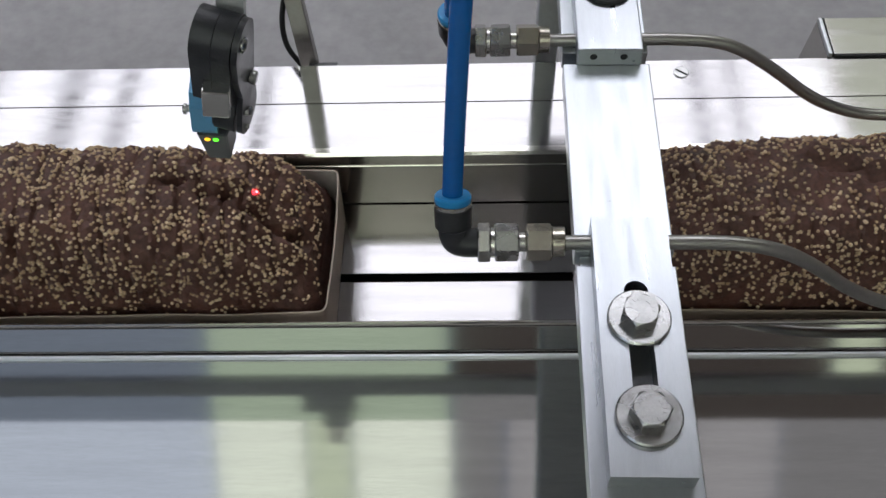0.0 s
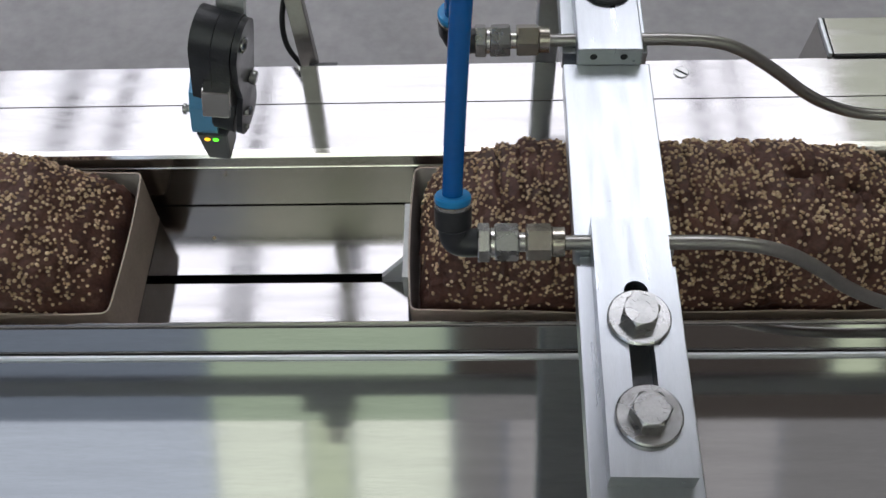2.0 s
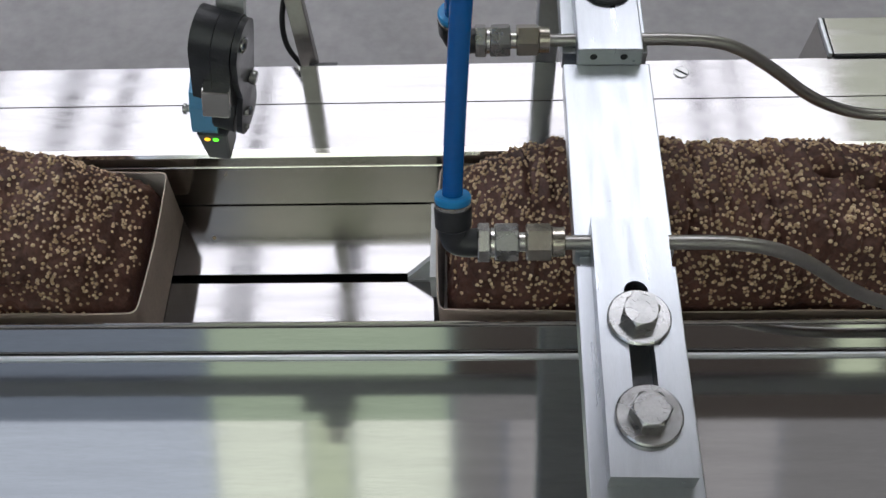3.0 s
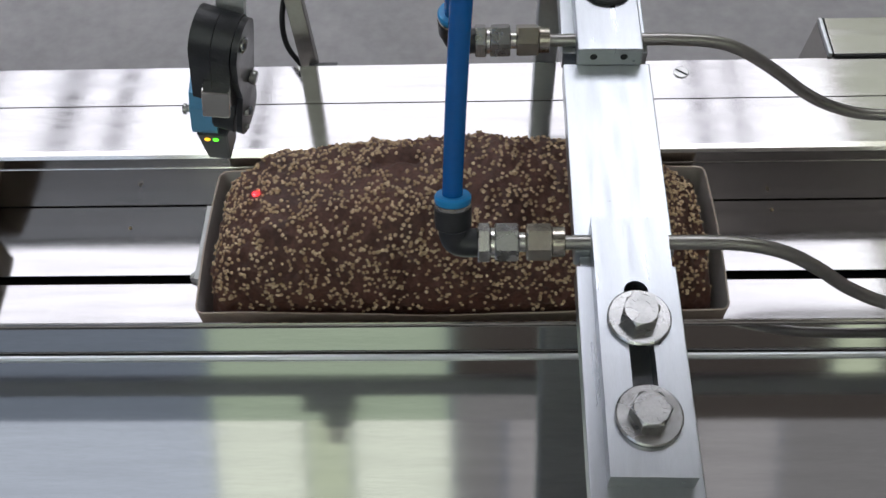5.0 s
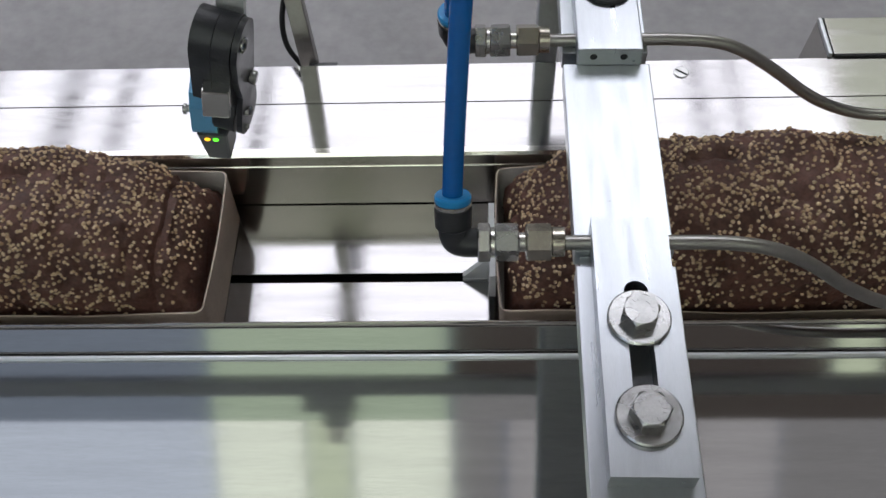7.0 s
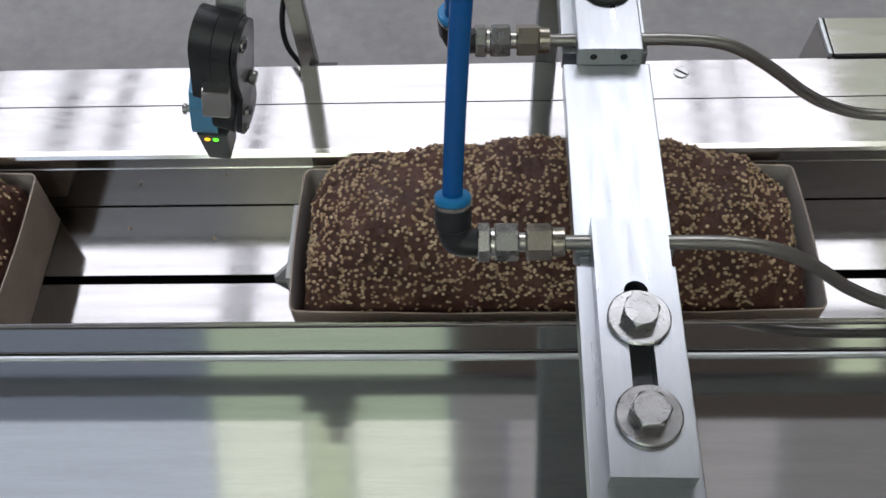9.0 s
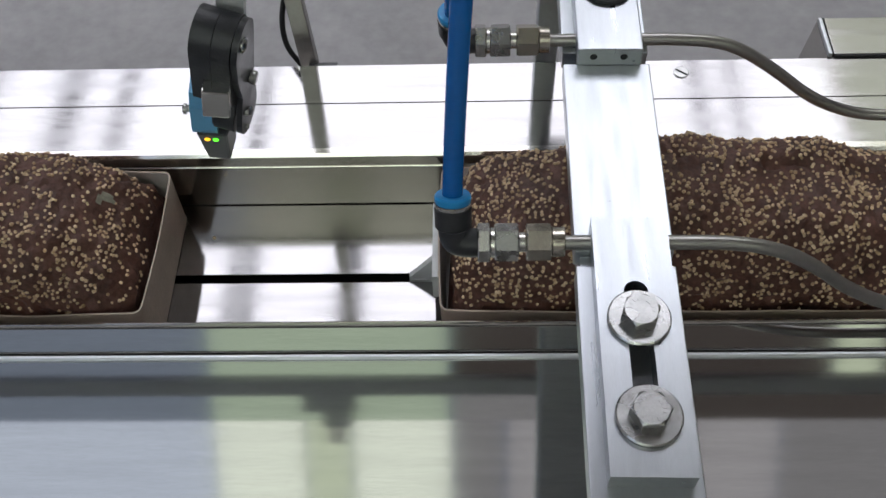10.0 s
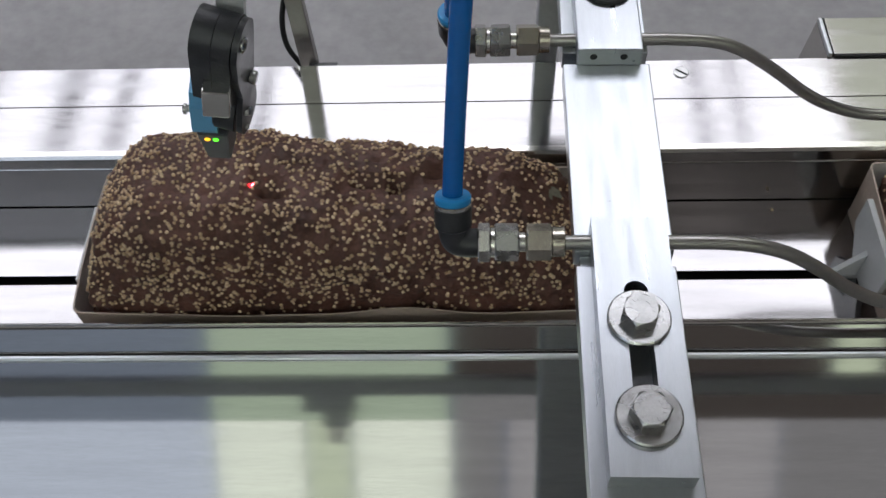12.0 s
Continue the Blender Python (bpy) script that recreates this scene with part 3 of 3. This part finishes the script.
    # cross arm above the view that carries the rod on the stay
    a, b = Vector((0.0060, 0.0195, 0.172)), inv @ Vector((-0.1120, 0.3646, 0.300))
    part("cross_arm", lathe([(0, 0.005), ((b - a).length, 0.005)], a, b, 16), STEEL_TUBE, s, "round steel cross arm")
    return s


light_sensor()


def stay():
    """Flat steel stay that leans up from the far side of the conveyor, with a black cable beside it."""
    s = thing("sensor_stay", "flat leaning steel stay bolted to the far conveyor side", "bracket", at=(0, 0, 0))
    m = Matrix.Translation((-0.1012, 0.3646, -0.030)) @ Matrix.Rotation(radians(-1.96), 4, "Y")
    part("stay", box(-0.0055, 0.0055, -0.0040, 0.0040, -0.14, 0.34, 0.0008, m=m), STEEL_TUBE, s)
    part("spacer", lathe([(0, 0.0045), (0.018, 0.0045)], (-0.1010, 0.3590, -0.018), (-0.05, 0.3590, -0.018), 20), GREY_HEAD, s)
    part("foot_block", box(-0.113, -0.089, 0.3446, 0.3686, -0.150, -0.045, 0.001), STEEL_WALL, s)
    c = thing("sensor_cable", "thin black cable looped behind the conveyor", "cable", at=(0, 0, 0))
    part("cable", hose([(-0.1001, 0.368, 0.0597), (-0.1107, 0.368, 0.0332), (-0.1152, 0.368, 0.0115), (-0.1148, 0.368, -0.006), (-0.1091, 0.368, -0.0212), (-0.100, 0.370, -0.0451), (-0.098, 0.370, -0.12)], 0.0018, 12), RUBBER, c)


stay()


def sheet_cover():
    """Folded stainless cover that stands on the deck's far edge."""
    s = thing("sheet_cover", "folded stainless cover on the far edge of the deck", "cover", at=(0, 0, 0))
    part("top_sheet", box(0.2300, L1, 0.3460, 0.3780, 0.0002, 0.0018, 0.0003), STEEL, s)
    part("end_strip", box(0.2262, 0.2288, 0.3455, 0.3780, -0.0006, 0.0026, 0.0006), ALU_EDGE, s, "bright rounded end strip")
    part("gasket", merge(box(0.2288, 0.2300, 0.3455, 0.3780, -0.0006, 0.0020, 0), box(0.2300, L1, 0.3446, 0.3460, -0.0006, 0.0016, 0)), DARK, s, "black gasket under the sheet", smooth=False)
    part("cheek", prism([(0.2264, -0.0010), (0.2284, -0.0010), (0.2170, -0.12), (0.2150, -0.12)], 1, 0.3456, 0.3777, 0), STEEL_WALL, s, smooth=False)
    part("lower_sheet", box(0.2320, L1, 0.3455, 0.3470, -0.16, -0.0008, 0.0002), STEEL_WALL, s)


sheet_cover()


# ---- loaves, trays, pushers ----
PITCH, LEN, HALF, MID, BED = 0.443, 0.2835, 0.0484, 0.2153, -DEPTH


def tray(bulge, seed):
    """Thin board baking tray, origin at the middle of its rear lower edge; bulge: (along, height, width) of waves in the near rim."""
    t = thing("baking_tray", "thin grey-brown board baking tray holding a loaf", "tray", "loaf trays")
    n, rr = 280, 0.0045
    rnd = random.Random(seed)
    ph = rnd.uniform(0, 6)
    outline = []
    w, l = HALF, LEN
    for k in range(n):
        u = k / n * 2 * (2 * w + l)
        if u < l:
            x, y, nx, ny = u, -w, 0, -1
        elif u < l + 2 * w:
            x, y, nx, ny = l, u - l - w, 1, 0
        elif u < 2 * l + 2 * w:
            x, y, nx, ny = 2 * l + 2 * w - u, w, 0, 1
        else:
            x, y, nx, ny = 0, 2 * (2 * w + l) - u - w, -1, 0
        # round the corners
        cx, cy = min(max(x, rr), l - rr), min(max(y, -w + rr), w - rr)
        d = Vector((x - cx, y - cy))
        if abs(d.x) > 1e-9 and abs(d.y) > 1e-9:
            d = d.normalized() * rr
            x, y = cx + d.x, cy + d.y
            nx, ny = d.normalized()
        outline.append((x, y, nx, ny))
    outer, inner = bmesh.new(), None
    bm = outer
    levels = (0.0006, 0.011, 0.026, 0.0440)

    def rim(x, y):
        h = 0.0008 * math.sin(x * 40 + ph) + 0.0004 * math.sin(x * 95 + ph * 2)
        for side, at, high, wide in bulge:
            if side * y > w * 0.8:
                h += high * math.exp(-((x - at) / wide) ** 2)
        return h
    rows = []
    for thick, seq in ((0.0, levels), (0.0009, levels[::-1])):
        for z in seq:
            k = z / 0.0435
            row = []
            for x, y, nx, ny in outline:
                bow = (0.0022 * math.sin(math.pi * min(1, max(0, x / l))) * abs(ny) + 0.0016 * math.cos(math.pi * y / (2 * w)) * abs(nx)) * k
                lean = -0.0010 * (1 - k)
                d = bow + lean - thick
                row.append(bm.verts.new((x + nx * d, y + ny * d, z + (rim(x, y) * k if z > 0.02 else 0) + (0.0012 if thick and z < 0.001 else 0))))
            rows.append(row)
    for i, (r0, r1) in enumerate(zip(rows, rows[1:])):
        for k in range(n):
            f = bm.faces.new((r0[k], r0[(k + 1) % n], r1[(k + 1) % n], r1[k]))
            f.material_index = 1 if i > 3 else 0
    for k in range(n):
        bm.faces.new((rows[-1][k], rows[-1][(k + 1) % n], rows[0][(k + 1) % n], rows[0][k]))
    part("tray_wall", bm, CARD, t, "upright board wall with a pale inside", mats=[CARD, CARD_IN], flat=1)
    part("tray_base", box(0.0016, LEN - 0.0016, -HALF + 0.0016, HALF - 0.0016, 0.0004, 0.0014, 0), CARD_IN, t, smooth=False)
    return t


def seed_mesh(places, name):
    """Many small flat seeds in one mesh: (place, normal, radius, turn)."""
    n = 8
    ca = [(math.cos(2 * math.pi * k / n), math.sin(2 * math.pi * k / n)) for k in range(n)]
    vs, fs = [], []
    for p, nrm, r, turn, squash in places:
        q = nrm.to_track_quat("Z", "Y").to_matrix()
        ct, st = math.cos(turn), math.sin(turn)
        base = len(vs)
        for z, k in ((-0.25, 0.80), (0.38, 1.0), (0.82, 0.70)):
            for c, s in ca:
                x, y = c * r * k, s * r * k * squash
                vs.append(p + q @ Vector((x * ct - y * st, x * st + y * ct, z * r)))
        vs.append(p + q @ Vector((0, 0, 1.0 * r)))
        for lev in (0, 1):
            for k in range(n):
                a, b = base + lev * n + k, base + lev * n + (k + 1) % n
                fs.append((a, b, b + n, a + n))
        for k in range(n):
            fs.append((base + 2 * n + k, base + 2 * n + (k + 1) % n, base + 3 * n))
    me = bpy.data.meshes.new(name)
    me.from_pydata(vs, [], fs)
    me.materials.append(SEED)
    me.shade_smooth()
    return me


def loaf(label, crest, cracks, ridges, seed, count=3700, patch=None):
    """Dark loaf: crest = heights along its length; cracks = (x0, y0, x1, y1, depth, width); ridges = depth of the cross cuts."""
    t = thing("bread_loaf", label, "bread", "seeded loaves")
    rnd = random.Random(seed)
    off = Vector((seed * 3.7, seed * 1.3, 0))
    l, w = LEN - 0.010, HALF - 0.0022
    nu, nv = 240, 96

    def height(u):
        k = min(len(crest) - 2, int(u * (len(crest) - 1)))
        f = u * (len(crest) - 1) - k
        f = f * f * (3 - 2 * f)
        return crest[k] * (1 - f) + crest[k + 1] * f

    def surface(u, v):
        e = abs(2 * u - 1)
        endw = max(0.0, 1 - e ** 16) ** 0.5
        endh = max(0.0, 1 - e ** 9) ** 0.42
        ang = math.pi * v
        c, s = math.cos(ang), math.sin(ang)
        top = 0.912 * height(u) - 0.0028
        h = 0.035 + (top - 0.035) * endh
        ww = w * (0.90 + 0.10 * endw)
        y = -ww * math.copysign(abs(c) ** 0.56, c) * (1 + 0.02 * s)
        z = 0.003 + (h - 0.003) * abs(s) ** 0.63
        x = 0.005 + l * u + (0.5 - u) * 0.026 * (z / 0.105) ** 2
        return Vector((x, y, z))

    grid = [[surface(i / nu, j / nv) for j in range(nv + 1)] for i in range(nu + 1)]
    nrm = [[None] * (nv + 1) for _ in range(nu + 1)]
    for i in range(nu + 1):
        for j in range(nv + 1):
            a = grid[min(i + 1, nu)][j] - grid[max(i - 1, 0)][j]
            b = grid[i][min(j + 1, nv)] - grid[i][max(j - 1, 0)]
            n = a.cross(b)
            n = n.normalized() if n.length > 1e-12 else Vector((0, 0, 1))
            nrm[i][j] = n if n.z >= -0.3 else -n
    bm = bmesh.new()
    rows, deep = [], {}
    for i in range(nu + 1):
        row = []
        for j in range(nv + 1):
            p, n = grid[i][j], nrm[i][j]
            q = p + off
            d = 0.0034 * noise.noise(q * 36) + 0.0019 * noise.noise(q * 115) + 0.0015 * noise.noise(q * 190) + 0.0010 * noise.noise(q * 290)
            d += 0.0005 * (1 - 2 * abs(noise.noise(q * 160)))
            if ridges:
                s = p.x / 0.0122 + 0.55 * noise.noise(q * 22) + 5.0 * p.y
                d -= ridges * max(0.0, math.cos(2 * math.pi * s)) ** 5 * (0.7 + 0.6 * abs(noise.noise(q * 30 + Vector((9, 0, 0)))) * 2) * min(1, max(0, (p.z - 0.043) / 0.026))
            gash = 0.0
            for x0, y0, x1, y1, dep, wid in cracks:
                a, b = Vector((x0, y0)), Vector((x1, y1))
                ab = b - a
                f = min(1, max(0, (Vector((p.x, p.y)) - a).dot(ab) / max(1e-9, ab.length_squared)))
                c = a + ab * f
                c.y += 0.004 * noise.noise(Vector((p.x * 60, seed, 0)))
                g = math.exp(-((Vector((p.x, p.y)) - c).length / wid) ** 2) * (p.z > 0.043)
                gash = max(gash, g)
                d -= dep * g
                d += dep * 0.15 * math.exp(-(((Vector((p.x, p.y)) - c).length - 2 * wid) / wid) ** 2) * (p.z > 0.043)
            deep[i, j] = gash
            v = p + n * d
            v.z = max(v.z, 0.0022)
            lim = HALF - 0.0018 if v.z < 0.0455 else HALF + 0.004
            v.y = min(lim, max(-lim, v.y))
            v.x = min(LEN - 0.003, max(0.003, v.x))
            row.append(bm.verts.new(v))
        rows.append(row)
    for i in range(nu):
        for j in range(nv):
            bm.faces.new((rows[i][j], rows[i + 1][j], rows[i + 1][j + 1], rows[i][j + 1]))
    bm.faces.new([r[0] for r in rows] + [r[-1] for r in rows[::-1]])
    bm.faces.new(rows[0])
    bm.faces.new(rows[-1])
    spots = [[v.co.copy() for v in r] for r in rows]
    bmesh.ops.recalc_face_normals(bm, faces=bm.faces)
    part("crust", bm, CRUST, t, "rough dark brown crust", flat=1)
    if patch:
        # a dull floury patch baked onto the crust
        fm = bmesh.new()
        px, py, pr = patch
        made = {}
        for i in range(nu):
            for j in range(nv):
                c = spots[i][j]
                rr = pr * (1 + 0.9 * noise.noise(c * 240 + off))
                if Vector((c.x - px, (c.y - py) * 1.2)).length < rr and c.z > 0.035:
                    ring = []
                    for a, b in ((i, j), (i + 1, j), (i + 1, j + 1), (i, j + 1)):
                        if (a, b) not in made:
                            made[a, b] = fm.verts.new(spots[a][b] + nrm[a][b] * 0.0005)
                        ring.append(made[a, b])
                    fm.faces.new(ring)
        part("flour_patch", fm, FLOUR, t, "dull grey-green floury patch", flat=1)
    # seeds in loose clusters, even over the area but thinned low down to imitate shade
    cells = [(i, j) for i in range(1, nu + 1) for j in range(1, nv)]
    chance = list(itertools.accumulate((spots[i][j] - spots[i - 1][j]).cross(spots[i - 1][j - 1] - spots[i - 1][j]).length for i, j in cells))
    places, used, tries = [], {}, 0
    while len(places) < count and tries < count * 12:
        tries += 1
        i, j = rnd.choices(cells, cum_weights=chance)[0]
        fi, fj = rnd.random(), rnd.random()
        p00, p10, p01 = spots[i - 1][j], spots[i][j], spots[i - 1][j - 1]
        p = p00 + (p10 - p00) * fi + (p01 - p00) * fj
        if p.z < 0.038:
            continue
        cl = noise.noise((p + off) * 75) + 0.5 * noise.noise((p + off) * 25)
        if rnd.random() > (0.66 + 0.52 * cl) * min(1.0, 0.18 + (p.z - 0.040) / 0.024) or deep[i, j] > 0.18 or (patch and (p.x - patch[0]) ** 2 + (p.y - patch[1]) ** 2 < 2.2e-5):
            continue
        key = (round(p.x / 0.0021), round(p.y / 0.0021), round(p.z / 0.0021))
        if key in used:
            continue
        used[key] = 1
        n = (p10 - p00).cross(p01 - p00).normalized()
        if n.dot(nrm[i][j]) < 0:
            n = -n
        n = (n + Vector((rnd.gauss(0, .22), rnd.gauss(0, .22), rnd.gauss(0, .22)))).normalized()
        places.append((p, n, rnd.uniform(0.00080, 0.00120), rnd.uniform(0, 6.28), rnd.uniform(0.82, 1.0)))
    ob = new("seed_coating", seed_mesh(places, "seed_coating"))
    ob.parent = t
    tagged(ob, "small pale tan seeds baked on the crust", kind="stuff")
    return t


def pusher():
    p = thing("pusher", "pale grey plastic pusher with a gusset, riding in the chain slot", "pusher", "chain pushers")
    dy = (SLOT[0] + SLOT[1]) / 2 - MID
    plate = [(-0.009, 0.0012), (0.009, 0.0012), (0.025, 0.019), (0.025, 0.040), (-0.025, 0.040), (-0.025, 0.019)]
    part("push_plate", prism([(y + dy, z) for y, z in plate], 0, -0.0048, -0.0016, 0.0008), PLASTIC, p)
    part("gusset", prism([(-0.0200, 0.0012), (-0.0050, 0.0012), (-0.0050, 0.0225), (-0.0185, 0.0045), (-0.0200, 0.0035)], 1, dy - 0.0017, dy + 0.0017, 0.0005), PLASTIC, p)
    part("foot", box(-0.0200, -0.0010, dy - 0.0021, dy + 0.0021, -0.030, 0.0010, 0.0004), PLASTIC, p)
    part("foot_flange", box(-0.0150, -0.0010, dy - 0.006, dy + 0.006, -0.0340, -0.0302, 0.0004), DARK, p)
    return p


LOAVES = (
    ("dark brown loaf with cross cuts and pale seeds", (0.092, 0.102, 0.105, 0.105, 0.107, 0.109, 0.108, 0.096), ((0.10, 0.010, 0.15, -0.004, 0.005, 0.004),), 0.0010),
    ("dark brown loaf with cross cuts and a slanting crack", (0.092, 0.103, 0.107, 0.106, 0.105, 0.104, 0.100, 0.082), ((0.198, 0.006, 0.232, -0.001, 0.0080, 0.0034), (0.232, -0.001, 0.268, -0.014, 0.0085, 0.0034),), 0.0024),
    ("dark brown loaf, high in the middle, thick with seeds", (0.086, 0.097, 0.105, 0.110, 0.111, 0.106, 0.095, 0.072), ((0.10, 0.012, 0.12, 0.014, 0.003, 0.003),), 0.0007),
    ("dark brown loaf with a rounded top and a cross crease", (0.087, 0.098, 0.103, 0.106, 0.106, 0.102, 0.091, 0.070), ((0.258, -0.045, 0.261, 0.045, 0.0020, 0.0015), (0.17, 0.012, 0.19, 0.012, 0.004, 0.003)), 0.0006),
    ("dark brown loaf sunken at one end, with a long crack", (0.108, 0.118, 0.117, 0.112, 0.106, 0.101, 0.094, 0.076), ((0.148, -0.004, 0.176, 0.000, 0.0058, 0.0036), (0.176, 0.000, 0.206, 0.011, 0.0064, 0.0034), (0.110, -0.010, 0.116, -0.011, 0.0060, 0.0042)), 0.0),
)
BULGES = (((-1, 0.20, 0.0012, 0.05),), ((-1, 0.06, 0.0010, 0.05),), ((-1, 0.22, 0.0010, 0.04),), ((-1, 0.10, 0.0012, 0.05),), ((-1, 0.178, 0.0055, 0.026),))

def crumb(x, y, z, turn):
    """A stray seed lying on the metal."""
    c = thing("crumb", "small pale stray seed lying on the steel", "crumb", "stray seeds", at=(x, y, z))
    part("seed", lathe([(0, 0.0004), (0.0002, 0.0009), (0.0006, 0.0010), (0.0009, 0.0006)], (0, 0, 0), (0, 0, 1), 10), SEED, c)
    c.rotation_euler = (0, 0, radians(turn))


for x, y, z, turn in ((0.1890, 0.2630, -DEPTH, 20), (-0.2090, 0.2540, -DEPTH, 70), (-0.155, 0.2460, -DEPTH, 10)):
    crumb(x, y, z, turn)

RIDERS = []
for i, (words, crest, cracks, ridges) in enumerate(LOAVES):
    RIDERS.append((i - 1, tray(BULGES[i], i), loaf(words, crest, cracks, ridges, i + 1, patch=(0.258, 0.010, 0.0046) if i == 4 else None), pusher()))

# ---- the sensor's red light ----
beam = bpy.data.lights.new("sensor_beam", "SPOT")
beam.color, beam.energy, beam.spot_size, beam.spot_blend, beam.shadow_soft_size = (1.0, 0.02, 0.05), BEAM, radians(2.9), 0.3, 0.0004
ray = new("sensor_beam", beam)
ray.matrix_basis = look((-0.0997, 0.1818, 0.1027), (-0.1165, 0.2400, -0.0072))

TRAVEL = ((0.0, -0.3569), (0.5, -0.2790), (1.0, -0.1930), (1.5, -0.1131), (1.8, -0.0615), (2.0, -0.0292), (2.1, -0.0175), (2.2, -0.0140), (3.0, -0.0140), (3.1, -0.0115), (3.2, 0.0022),
          (3.4, 0.0361), (4.6, 0.2353), (4.8, 0.2682), (5.0, 0.3006), (5.5, 0.3794), (5.7, 0.4128), (5.8, 0.4250), (5.9, 0.4300), (6.7, 0.4300), (6.8, 0.4351), (6.9, 0.4482), (7.0, 0.4634), (7.2, 0.4947),
          (8.8, 0.7597), (9.0, 0.7931), (9.3, 0.8437), (9.4, 0.8589), (9.5, 0.8671), (9.7, 0.8705), (10.0, 0.8735), (10.5, 0.8766), (10.6, 0.8892), (10.7, 0.9064), (11.0, 0.9544), (11.5, 1.0330), (12.0, 1.1200))


# how far each tray has slipped ahead on the bed
SLIP = (-0.0018, -0.0002, -0.0018, -0.0006, -0.0012)


def motions():
    for k, *things in RIDERS:
        slip = SLIP[k + 1]
        for ob in things:
            walk(ob, [(t, pose(s + slip - k * PITCH, MID, BED)) for t, s in TRAVEL])


motions()
